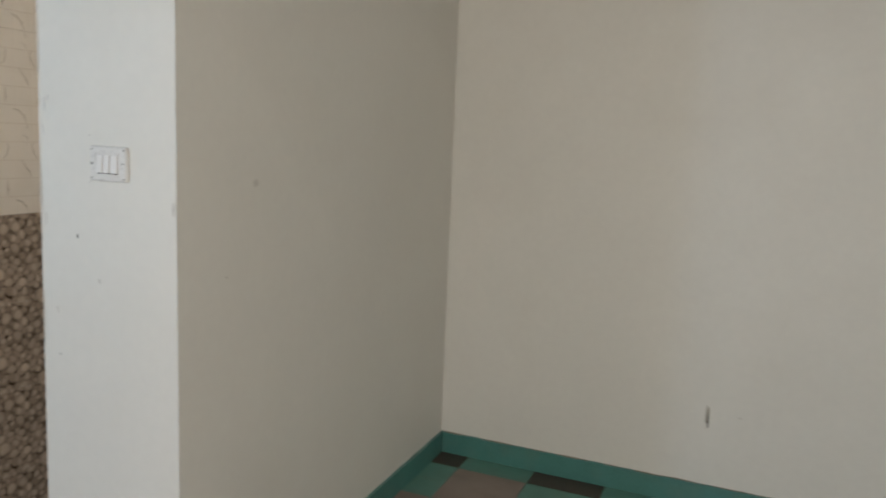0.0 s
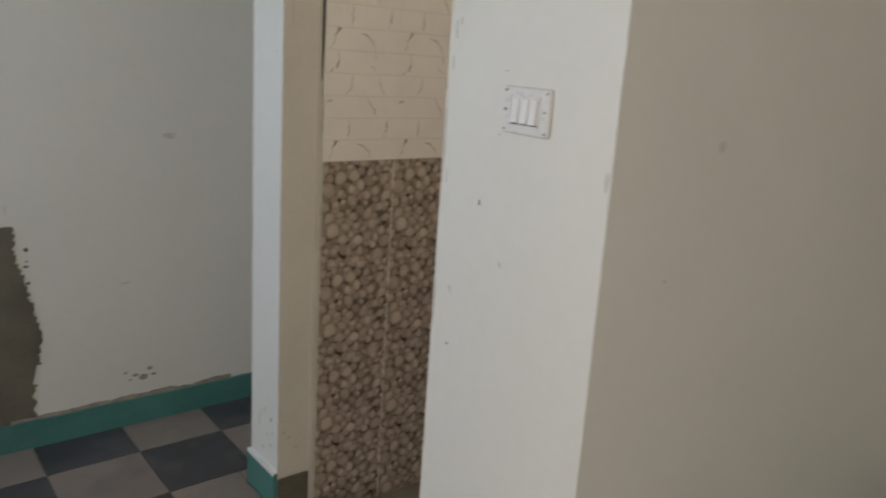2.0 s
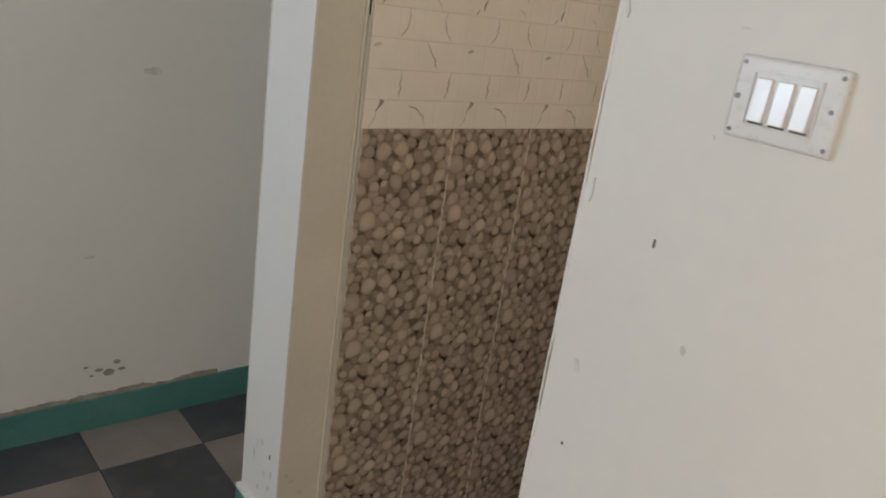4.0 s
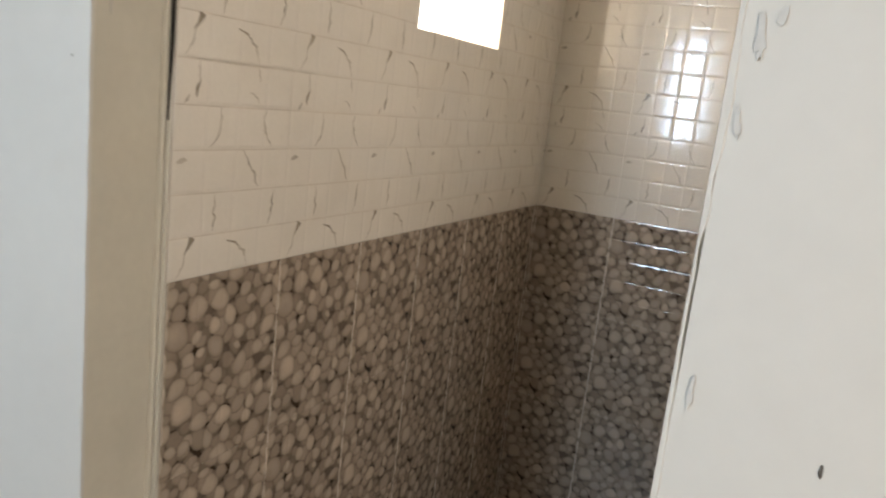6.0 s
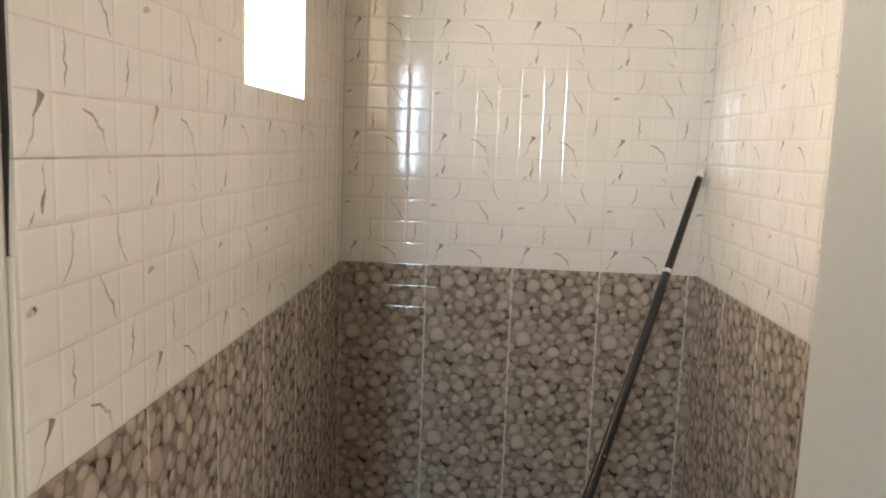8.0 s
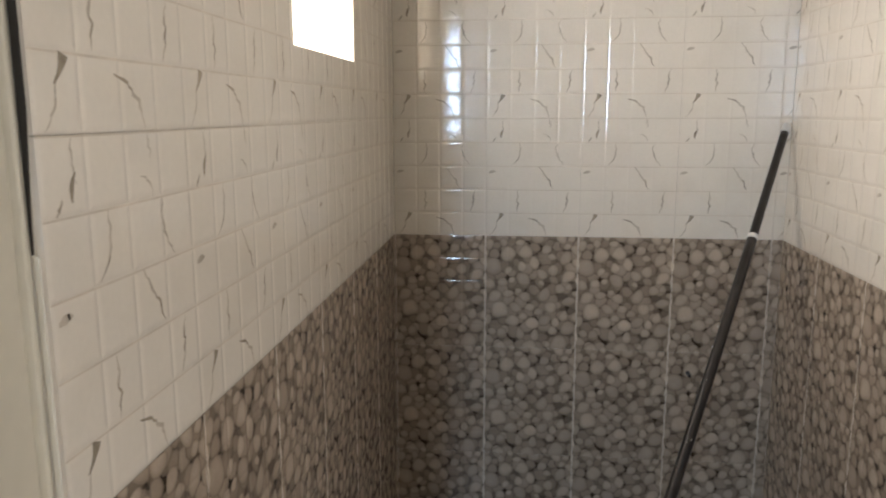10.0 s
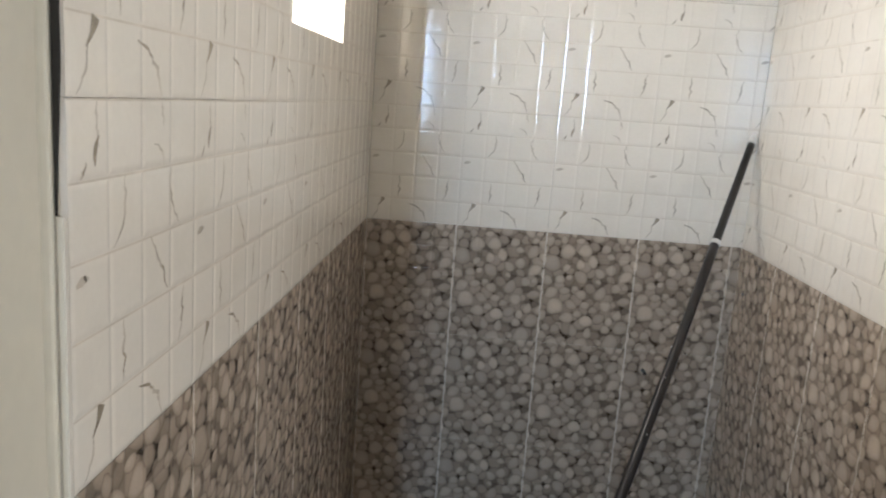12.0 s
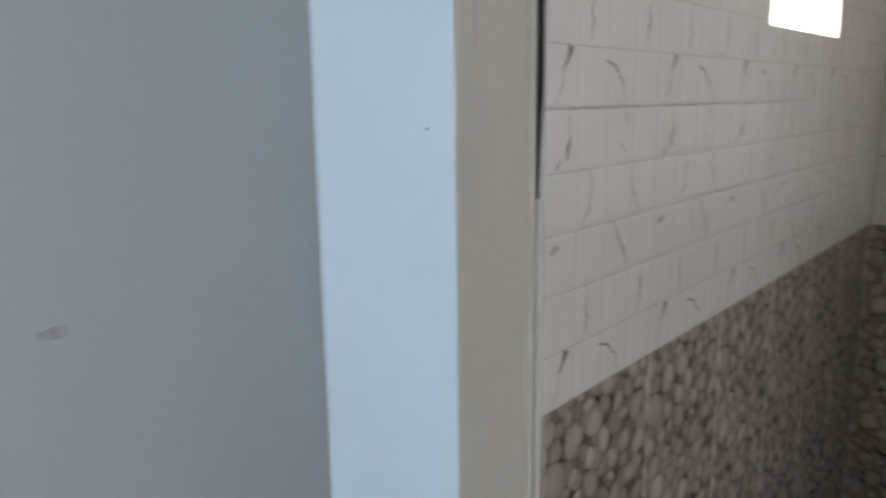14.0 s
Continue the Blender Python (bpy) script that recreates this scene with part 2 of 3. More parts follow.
def brick_tile_bm():
    """White wall tile embossed with five rows of bevelled bricks and printed with brown veins."""
    bm = bmesh.new()
    rh, bw = TILE_H / 5, TILE_W / 4
    for r in range(5):
        for c in range(4):
            x0, x1, y0, y1 = c * bw, (c + 1) * bw, r * rh, (r + 1) * rh
            rings = []
            for inset in (0.0, *FACET_ENDS, 0.012):
                z = emboss(inset)
                rings.append([bm.verts.new(p) for p in ((x0 + inset, y0 + inset, z), (x1 - inset, y0 + inset, z), (x1 - inset, y1 - inset, z), (x0 + inset, y1 - inset, z))])
            for a, b in zip(rings, rings[1:]):
                for i in range(4):
                    bm.faces.new((a[i], a[(i + 1) % 4], b[(i + 1) % 4], b[i]))
            bm.faces.new(rings[-1])
    # soft printed joints of the brick pattern
    for r in range(1, 6):
        strip(bm, [(0.0, r * rh - 0.001), (TILE_W / 2, r * rh - 0.0015), (TILE_W, r * rh - 0.001)], [0.0018, 0.0024, 0.0018], -0.0003, 3)
    z = emboss(1.0) + 0.0002
    dark, pale = 1, 2
    # wedge strokes and arcs of the print, row by row from the bottom
    count = [0]

    def vein(a, b, k, w, core=None):
        """A pale wandering vein with, over part of its length, a darker core."""
        count[0] += 1
        n = 15
        pts = []
        for t, (x, y) in zip(range(n), bow(a, b, k, n)):
            q = noise.noise((t * 0.62, count[0] * 3.1, 0)) * 0.0048
            pts.append((x + q, y + q * 0.4))
        wid = [max(0.0006, w * math.sin(math.pi * (0.12 + 0.8 * t / (n - 1))) * (1 + 0.7 * noise.noise((t * 0.8, count[0] * 1.7, 5)))) for t in range(n)]
        strip(bm, pts, wid, z, pale)
        if core:
            c0, c1, cw = core
            sub = pts[c0:c1]
            strip(bm, sub, [max(0.0004, cw * math.sin(math.pi * (0.1 + 0.85 * t / (len(sub) - 1)))) for t in range(len(sub))], z + 0.0001, dark)

    strip(bm, bow((0.043, 0.061), (0.028, 0.038), 0.07), [0.0125, 0.0105, 0.0078, 0.0055, 0.0038, 0.0026, 0.0014], z + 0.0001, dark)
    vein((0.031, 0.044), (0.012, 0.002), 0.12, 0.0022)
    vein((0.116, 0.050), (0.163, 0.002), 0.16, 0.0042, (0, 7, 0.0026))
    vein((0.084, 0.123), (0.082, 0.066), 0.04, 0.0040, (6, 14, 0.0024))
    vein((0.219, 0.123), (0.208, 0.066), 0.04, 0.0042, (3, 11, 0.0022))
    vein((0.138, 0.187), (0.176, 0.129), 0.08, 0.0038, (8, 15, 0.0028))
    vein((0.008, 0.170), (0.026, 0.174), 0.10, 0.0075)
    vein((0.088, 0.250), (0.070, 0.192), 0.16, 0.0034, (8, 13, 0.0016))
    vein((0.186, 0.248), (0.206, 0.192), -0.16, 0.0034, (4, 10, 0.0014))
    vein((0.043, 0.312), (0.046, 0.276), -0.06, 0.0026)
    strip(bm, bow((0.046, 0.286), (0.039, 0.262), -0.12), [0.0016, 0.003, 0.005, 0.0062, 0.0055, 0.004, 0.002], z + 0.0001, dark)
    vein((0.026, 0.266), (0.016, 0.252), 0.05, 0.0030, (3, 11, 0.0016))
    vein((0.148, 0.274), (0.170, 0.254), 0.2, 0.0026)
    vein((0.165, 0.312), (0.170, 0.290), 0.0, 0.0022)
    return bm


def pebble_tile_bm():
    """Dado tile: pressed with the same bricks as the tiles above and printed with overlapping pebbles, shading
    included.
    """
    rng = random.Random(7)
    bm = bmesh.new()
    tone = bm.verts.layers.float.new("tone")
    vs = [bm.verts.new(p) for p in ((0, 0, 0), (TILE_W, 0, 0), (TILE_W, TILE_H, 0), (0, TILE_H, 0))]
    bm.faces.new(vs)
    count = [0]

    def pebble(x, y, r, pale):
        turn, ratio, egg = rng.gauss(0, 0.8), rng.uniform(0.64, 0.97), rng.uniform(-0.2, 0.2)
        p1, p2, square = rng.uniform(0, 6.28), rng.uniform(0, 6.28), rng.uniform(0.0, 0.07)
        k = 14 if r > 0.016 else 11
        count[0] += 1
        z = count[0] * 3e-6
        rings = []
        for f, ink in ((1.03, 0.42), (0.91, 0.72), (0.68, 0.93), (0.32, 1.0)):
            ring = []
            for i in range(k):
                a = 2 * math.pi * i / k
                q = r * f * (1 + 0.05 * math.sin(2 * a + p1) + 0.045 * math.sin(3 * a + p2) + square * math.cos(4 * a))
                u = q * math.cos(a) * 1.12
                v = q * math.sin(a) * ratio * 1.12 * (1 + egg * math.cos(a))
                # crown shifted up, so the printed shading is wider below
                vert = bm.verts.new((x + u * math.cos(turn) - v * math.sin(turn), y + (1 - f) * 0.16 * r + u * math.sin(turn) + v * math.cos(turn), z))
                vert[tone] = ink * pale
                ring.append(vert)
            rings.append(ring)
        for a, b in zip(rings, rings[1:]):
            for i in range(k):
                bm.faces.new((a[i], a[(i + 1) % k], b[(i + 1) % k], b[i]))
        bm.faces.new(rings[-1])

    # a lower bed shaded darkest in the print, a middle one, then the pebbles that lie on top
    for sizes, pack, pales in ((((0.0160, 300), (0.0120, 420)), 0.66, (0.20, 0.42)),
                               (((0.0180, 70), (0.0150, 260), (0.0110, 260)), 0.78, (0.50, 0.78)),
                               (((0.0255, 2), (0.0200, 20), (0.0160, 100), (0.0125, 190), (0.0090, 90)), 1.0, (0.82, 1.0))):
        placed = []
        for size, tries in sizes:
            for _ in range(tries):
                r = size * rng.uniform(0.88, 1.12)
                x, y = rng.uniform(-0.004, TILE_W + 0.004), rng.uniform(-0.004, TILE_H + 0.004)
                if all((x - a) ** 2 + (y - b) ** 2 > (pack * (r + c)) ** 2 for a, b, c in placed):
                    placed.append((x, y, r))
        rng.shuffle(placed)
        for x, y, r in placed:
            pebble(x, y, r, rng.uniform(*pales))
    # grout smeared unevenly over the upright edges
    for edge, way in ((0.0, 1), (TILE_W, -1)):
        side = []
        for i in range(43):
            w = max(0.0006, 0.0028 + 0.0042 * noise.noise((i * 0.33, way * 4.0, 1.0)) + 0.0018 * noise.noise((i * 1.1, way * 4.0, 6.0)))
            side.append((bm.verts.new((edge, TILE_H * i / 42, 0.0010)), bm.verts.new((edge + way * w, TILE_H * i / 42, 0.0010))))
        for (a, b), (c, d) in zip(side, side[1:]):
            f = bm.faces.new((a, b, d, c) if way > 0 else (b, a, c, d))
            f.material_index = 1
    for co, no in (((0, 0, 0), (-1, 0, 0)), ((TILE_W, 0, 0), (1, 0, 0)), ((0, 0, 0), (0, -1, 0)), ((0, TILE_H, 0), (0, 1, 0))):
        bmesh.ops.bisect_plane(bm, geom=bm.verts[:] + bm.edges[:] + bm.faces[:], plane_co=co, plane_no=no, clear_outer=True)
    # crease the sheet along the facets of the pressed bricks, then press it
    rh, bw = TILE_H / 5, TILE_W / 4
    ends = (FACET_ENDS[1], FACET_ENDS[3])
    cuts = []
    for step, n, axis in ((bw, 4, 0), (rh, 5, 1)):
        for i in range(n + 1):
            for d in (-ends[1], -ends[0], 0.0, ends[0], ends[1]):
                if 0.0005 < i * step + d < n * step - 0.0005:
                    cuts.append((i * step + d, axis))
    for c, axis in cuts:
        bmesh.ops.bisect_plane(bm, geom=bm.verts[:] + bm.edges[:] + bm.faces[:], plane_co=(c, 0, 0) if axis == 0 else (0, c, 0), plane_no=(1, 0, 0) if axis == 0 else (0, 1, 0))
    for v in bm.verts:
        dx, dy = v.co.x % bw, v.co.y % rh
        v.co.z += emboss(min(dx, bw - dx, dy, rh - dy))
    return bm


TILE_CACHE, WHOLE_TILE = {}, {}


def tile_mesh(kind, u0, u1, v0, v1):
    key = (kind, round(u0, 4), round(u1, 4), round(v0, 4), round(v1, 4))
    if key not in TILE_CACHE:
        if kind not in WHOLE_TILE:
            WHOLE_TILE[kind] = brick_tile_bm() if kind == "brick" else pebble_tile_bm()
        bm = WHOLE_TILE[kind].copy()
        g = 0.0003 if kind == "brick" else 0.0005
        for co, no in (((u0 + g, 0, 0), (-1, 0, 0)), ((u1 - g, 0, 0), (1, 0, 0)), ((0, v0 + 0.0003, 0), (0, -1, 0)), ((0, v1 - 0.0003, 0), (0, 1, 0))):
            bmesh.ops.bisect_plane(bm, geom=bm.verts[:] + bm.edges[:] + bm.faces[:], plane_co=co, plane_no=no, clear_outer=True)
        # body of the tile behind its face
        box_bm((u0 + g, v0 + 0.0003, -0.007), (u1 - g, v1 - 0.0003, -0.0011), bm=bm)
        me = bpy.data.meshes.new(kind + "_tile")
        bm.to_mesh(me)
        bm.free()
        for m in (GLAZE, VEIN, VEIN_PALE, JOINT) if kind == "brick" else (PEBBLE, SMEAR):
            me.materials.append(m)
        TILE_CACHE[key] = me
    return TILE_CACHE[key]


def tile_wall(parent, place, length, top, hole=None):
    """Lays the dado and the brick-pattern tiles over a wall. place: matrix from (along, up, out) to the world."""
    cols = math.ceil(length / TILE_W - 1e-6)
    bed = part("grout", box_bm((0, BATH_FLOOR, -0.0075), (length, DADO, -0.0009)), GROUT, parent)
    bed.matrix_world = place
    rows = []
    z = DADO
    while z > BATH_FLOOR + 1e-4:
        rows.append(("pebble", z - TILE_H, max(BATH_FLOOR, z - TILE_H), z))
        z -= TILE_H
    z = DADO
    while z < top - 1e-4:
        rows.append(("brick", z, z, min(top, z + TILE_H)))
        z += TILE_H
    for kind, base, lo, hi in rows:
        for c in range(cols):
            a0, a1 = c * TILE_W, min((c + 1) * TILE_W, length)
            pieces = [(a0, a1, lo, hi)]
            if hole and a0 < hole[1] and a1 > hole[0] and lo < hole[3] and hi > hole[2]:
                pieces = [(a0, min(hole[0], a1), lo, hi), (max(hole[1], a0), a1, lo, hi),
                          (max(a0, hole[0]), min(a1, hole[1]), lo, min(hi, hole[2])), (max(a0, hole[0]), min(a1, hole[1]), max(lo, hole[3]), hi)]
                pieces = [p for p in pieces if p[1] - p[0] > 0.004 and p[3] - p[2] > 0.004]
            for p0, p1, q0, q1 in pieces:
                ob = new("wall_tile" if kind == "brick" else "pebble_tile", tile_mesh(kind, p0 - a0, p1 - a0, q0 - base, q1 - base))
                ob.parent = parent
                ob.matrix_world = place @ Matrix.Translation((a0, base, 0))


TOP = 2.4
left_m = Matrix(((0, 0, 1, 0), (1, 0, 0, 0), (0, 1, 0, 0), (0, 0, 0, 1)))
back_m = Matrix(((1, 0, 0, 0), (0, 0, -1, BATH_L), (0, 1, 0, 0), (0, 0, 0, 1)))
right_m = Matrix(((0, 0, -1, BATH_W), (-1, 0, 0, BATH_L), (0, 1, 0, 0), (0, 0, 0, 1)))
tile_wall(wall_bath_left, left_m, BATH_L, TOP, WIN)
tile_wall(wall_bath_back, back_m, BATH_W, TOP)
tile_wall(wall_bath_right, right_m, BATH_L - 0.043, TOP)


# ---------------------------------------------------------------- paint skins, skirting, floor tiles
def ragged(name, a, b, lo, hi, thick, mat, parent, amp=0.006, step=0.012, seed=0.0, top_only=True, out=(0, -1, 0), label=""):
    """A band along a wall from a to b (plan points) whose top edge wanders; it stands out from the wall by thick."""
    bm = bmesh.new()
    a, b, o = Vector((*a, 0)), Vector((*b, 0)), Vector(out) * thick
    n = max(2, int((b - a).length / step))
    cols = []
    for i in range(n + 1):
        p = a.lerp(b, i / n)
        h = hi + amp * (noise.noise((i * step * 9 + seed, seed, 0)) + 0.5 * noise.noise((i * step * 60, seed, 3)))
        l = lo if top_only else lo + amp * noise.noise((i * step * 14 + seed, seed, 7))
        cols.append([bm.verts.new(p + q + Vector((0, 0, z))) for q, z in ((Vector(), l), (o, l), (o, h), (Vector(), h))])
    for c, d in zip(cols, cols[1:]):
        for i in range(4):
            bm.faces.new((c[i], d[i], d[(i + 1) % 4], c[(i + 1) % 4]))
    bm.faces.new(cols[0])
    bm.faces.new(cols[-1][::-1])
    bmesh.ops.recalc_face_normals(bm, faces=bm.faces)
    return mesh_ob(name, bm, mat, parent, label)


def skirting(name, a, b, out, height, seed, label="teal painted skirting with a worn top edge"):
    ob = ragged(name, a, b, 0.0, height, 0.012, TEAL, None, amp=0.004, seed=seed, out=out)
    return tagged(ob, label, "skirting", kind="structure")


skirting("baseboard_west", (ROOM_W, ROOM_S), (ROOM_W, 0.5), (1, 0, 0), 0.100, 1.0)
skirting("baseboard_recess_side", (RECESS_X, DOOR_Y + 0.01), (RECESS_X, RECESS_Y - 0.012), (1, 0, 0), 0.095, 4.0)
skirting("baseboard_recess_back", (RECESS_X, RECESS_Y), (ROOM_E, RECESS_Y), (0, -1, 0), 0.095, 7.0)
skirting("baseboard_jamb", (-0.205, -0.122), (-0.012, -0.122), (0, -1, 0), 0.118, 9.0)
skirting("baseboard_switch_wall", (0.73, DOOR_Y), (RECESS_X, DOOR_Y), (0, -1, 0), 0.098, 11.0)
# broken plaster along the skirting tops
ragged("broken_edge", (ROOM_W, -0.72), (ROOM_W, 0.06), 0.098, 0.113, 0.004, PLASTER, wall_west, amp=0.016, seed=21, out=(1, 0, 0))
ragged("broken_edge", (-0.203, -0.122), (-0.014, -0.122), 0.112, 0.124, 0.013, CHIP, jamb, amp=0.006, seed=25)
ragged("broken_edge", (RECESS_X, RECESS_Y), (2.6, RECESS_Y), 0.093, 0.0965, 0.003, PLASTER, wall_recess, amp=0.004, seed=27)

# cream inner faces of the opening, a little uneven at their edges
part("cream_face", box_bm((-0.0185, -0.1215, 0.10), (-0.014, -0.0122, CEILING), 0.0015, 1), CREAM, jamb, "cream painted inner face")
part("tile_edge", box_bm((-0.0179, -0.0120, BATH_FLOOR), (-0.0072, -0.0066, CEILING), 0.002, 2), CREAM, jamb)
part("tile_edge", box_bm((-0.0071, -0.0062, BATH_FLOOR), (-0.0010, -0.0043, 1.32), 0.0008, 1), CREAM, jamb)


def open_gap():
    """The gap's shade between wall end and tiles: a solid dark strip that narrows downwards."""
    bm = bmesh.new()
    rows = []
    for i in range(41):
        z = 1.3205 + (CEILING - 1.3205) * i / 40
        w = 0.0012 + 0.0050 * min(1.0, max(0.0, (z - 1.33) / 0.10)) + 0.0007 * noise.noise((z * 30, 2, 2))
        rows.append([bm.verts.new(p) for p in ((-0.0071, -0.0044, z), (-0.0071, -0.0062, z), (-0.0071 + w, -0.0062, z), (-0.0071 + w, -0.0044, z))])
    for a, b in zip(rows, rows[1:]):
        for i in range(4):
            bm.faces.new((a[i], a[(i + 1) % 4], b[(i + 1) % 4], b[i]))
    bm.faces.new(rows[0])
    bm.faces.new(rows[-1])
    bmesh.ops.recalc_face_normals(bm, faces=bm.faces)
    return part("open_gap", bm, GAP_SHADE, jamb, "solid dark strip for the shade in the gap beside the tiles")


open_gap()
part("cement_base", box_bm((-0.0179, -0.1205, BATH_FLOOR), (-0.010, -0.014, 0.098), 0.003, 1), CEMENT, jamb, "unpainted brown cement base")
part("cream_face", box_bm((0.7155, DOOR_Y + 0.004, BATH_FLOOR), (0.7189, DOOR_Y + 0.179, 2.149), 0.0015, 1), CREAM, wall_switch, "cream painted inner face")


def rough_edge(parent, x, y, z0, z1, turn, width, mat, seed):
    """A worn, wandering lip of paint up a wall's corner."""
    bm = bmesh.new()
    n = int((z1 - z0) / 0.012)
    rows = []
    for i in range(n + 1):
        z = z0 + (z1 - z0) * i / n
        w = width * max(0.15, 0.7 + 0.9 * noise.noise((z * 6, seed, 0)) + 0.6 * noise.noise((z * 35, seed, 4)))
        d = 0.0012 + 0.001 * noise.noise((z * 20, seed, 9))
        rows.append([bm.verts.new(p) for p in ((x - turn * 0.0012, y + 0.004, z), (x - turn * 0.0012, y - d, z), (x + turn * w * 0.7, y - d, z), (x + turn * w, y + 0.0004, z))])
    for a, b in zip(rows, rows[1:]):
        for i in range(3):
            bm.faces.new((a[i], a[i + 1], b[i + 1], b[i]))
    bmesh.ops.recalc_face_normals(bm, faces=bm.faces)
    return mesh_ob("rough_edge", bm, mat, parent)


rough_edge(jamb, -0.0145, -0.122, 0.12, CEILING, -1, 0.006, PAINT, 3)
rough_edge(jamb, -0.195, -0.122, 0.12, CEILING, 1, 0.004, PAINT, 5)
rough_edge(wall_switch, 0.7155, DOOR_Y, 0.0, 2.14, 1, 0.005, PAINT, 7)
leaning(rough_edge(wall_switch, RECESS_X, DOOR_Y, 0.09, CEILING, -1, 0.006, PAINT, 9))


def floor_tiles(parent, x0, x1, y0, y1, ox, oy, pick, pitch=PITCH, z=-0.012, name="floor_tile"):
    """Square tiles on a grid through (ox, oy), cut to the floor's edges; pick chooses the material of a cell."""
    cache = {}
    for i in range(math.floor((x0 - ox) / pitch), math.ceil((x1 - ox) / pitch)):
        for j in range(math.floor((y0 - oy) / pitch), math.ceil((y1 - oy) / pitch)):
            a0, a1 = max(x0, ox + i * pitch), min(x1, ox + (i + 1) * pitch)
            b0, b1 = max(y0, oy + j * pitch), min(y1, oy + (j + 1) * pitch)
            if a1 - a0 < 0.01 or b1 - b0 < 0.01:
                continue
            m = pick(i, j)
            key = (round(a1 - a0, 4), round(b1 - b0, 4), m.name)
            if key not in cache:
                bm = box_bm((0.0008, 0.0008, 0.0), (a1 - a0 - 0.0008, b1 - b0 - 0.0008, 0.012), 0.0012, 1)
                me = bpy.data.meshes.new(name)
                bm.to_mesh(me)
                bm.free()
                me.materials.append(m)
                cache[key] = me
            ob = new(name, cache[key])
            ob.parent = parent
            ob.location = (a0, b0, z)


GX, GY = -0.57, -0.07 - PITCH
COL = GX + PITCH
hall_pick = lambda i, j: GREY_TILE if (i + j) % 2 == 0 else PINK_TILE
floor_tiles(slab, COL, ROOM_E, ROOM_S, DOOR_Y, GX, GY, hall_pick)
floor_tiles(slab_hall, ROOM_W, COL, ROOM_S, 0.5, GX, GY, hall_pick)
floor_tiles(slab_hall, COL, -0.196, DOOR_Y + 0.001, 0.5, GX, GY, hall_pick)


def recess_pick(i, j):
    if j == 0:
        return BROWN_TILE if i % 2 else TEAL_TILE
    return TEAL_TILE if (i + j) % 2 == 0 else PINK_TILE


floor_tiles(slab_recess, RECESS_X, ROOM_E, DOOR_Y + 0.001, RECESS_Y, 1.30, 1.46, recess_pick, 0.31)
floor_tiles(slab_bath, 0.001, BATH_W - 0.001, 0.044, BATH_L - 0.001, 0.001, 0.044, lambda i, j: BEIGE, 0.25, BATH_FLOOR - 0.012)
# threshold between the two floors
sill = mesh_ob("threshold", box_bm((-0.012, DOOR_Y + 0.001, BATH_FLOOR), (0.7153, DOOR_Y + 0.178, -0.004), 0.004, 2), BEIGE)
tagged(sill, "worn beige cement threshold of the bathroom", "threshold", kind="structure")


# ---------------------------------------------------------------- marks on the walls
def blob(parent, at, axis, w, h, mat, seed, turn=0.0, name="stain", rough=0.2):
    """A small irregular flake or smear lying on a wall. axis: the wall's outward normal."""
    bm = bmesh.new()
    nrm = Vector(axis)
    side = Vector((0, 0, 1)).cross(nrm)
    c = Vector(at) + nrm * 0.0012
    k = 22
    ring, base = [], []
    for i in range(k):
        a = 2 * math.pi * i / k
        q = 1 + rough * noise.noise((math.cos(a) * 1.7 + seed, math.sin(a) * 1.7, seed)) * 1.6
        u, v = math.cos(a) * q * w / 2, math.sin(a) * q * h / 2
        u, v = u * math.cos(turn) - v * math.sin(turn), u * math.sin(turn) + v * math.cos(turn)
        p = c + side * u + Vector((0, 0, v))
        ring.append(bm.verts.new(p))
        base.append(bm.verts.new(p - nrm * 0.0015))
    bm.faces.new(ring)
    for i in range(k):
        bm.faces.new((base[i], base[(i + 1) % k], ring[(i + 1) % k], ring[i]))
    return mesh_ob(name, bm, mat, parent)


E_, S_ = (1, 0, 0), (0, -1, 0)
# flakes above the west skirting
for dy, z, w, h in ((0, 0.177, 0.032, 0.022), (0.035, 0.182, 0.022, 0.010), (0.022, 0.208, 0.020, 0.014), (-0.03, 0.190, 0.024, 0.012), (-0.065, 0.205, 0.014, 0.008), (-0.05, 0.175, 0.012, 0.008)):
    blob(wall_west, (ROOM_W, -0.278 + dy, z), E_, w, h, PLASTER, dy * 50 + z)
for y, z, w, h in ((-0.16, 1.07, 0.05, 0.020), (-0.69, 0.84, 0.008, 0.03), (-0.70, 0.92, 0.006, 0.008), (-0.33, 0.55, 0.03, 0.008)):
    blob(wall_west, (ROOM_W, y, z), E_, w, h, SMUDGE, y * 9 + z)
# chips and scuffs at the foot of the wall end
for x, z, w, h, m in ((-0.100, 0.300, 0.012, 0.026, SMUDGE), (-0.125, 0.285, 0.007, 0.030, SMUDGE), (-0.140, 0.250, 0.008, 0.040, SMUDGE), (-0.060, 0.285, 0.006, 0.014, DIRT_AND_SHADE),
                      (-0.085, 0.222, 0.014, 0.016, SMUDGE), (-0.060, 0.195, 0.010, 0.012, SMUDGE), (-0.110, 0.170, 0.010, 0.016, SMUDGE), (-0.050, 0.240, 0.008, 0.020, SMUDGE)):
    blob(jamb, (x, -0.122, z), S_, w, h, m, x * 90 + z)
blob(jamb, (-0.046, -0.122, 1.392), S_, 0.0026, 0.0026, PLASTER, 3.3)
for y, z, w, h in ((-0.085, 0.235, 0.02, 0.008), (-0.060, 0.195, 0.016, 0.008), (-0.100, 0.255, 0.008, 0.012), (-0.095, 1.50, 0.004, 0.10)):
    blob(jamb, (-0.014, y, z), E_, w, h, SMUDGE, y * 70 + z)
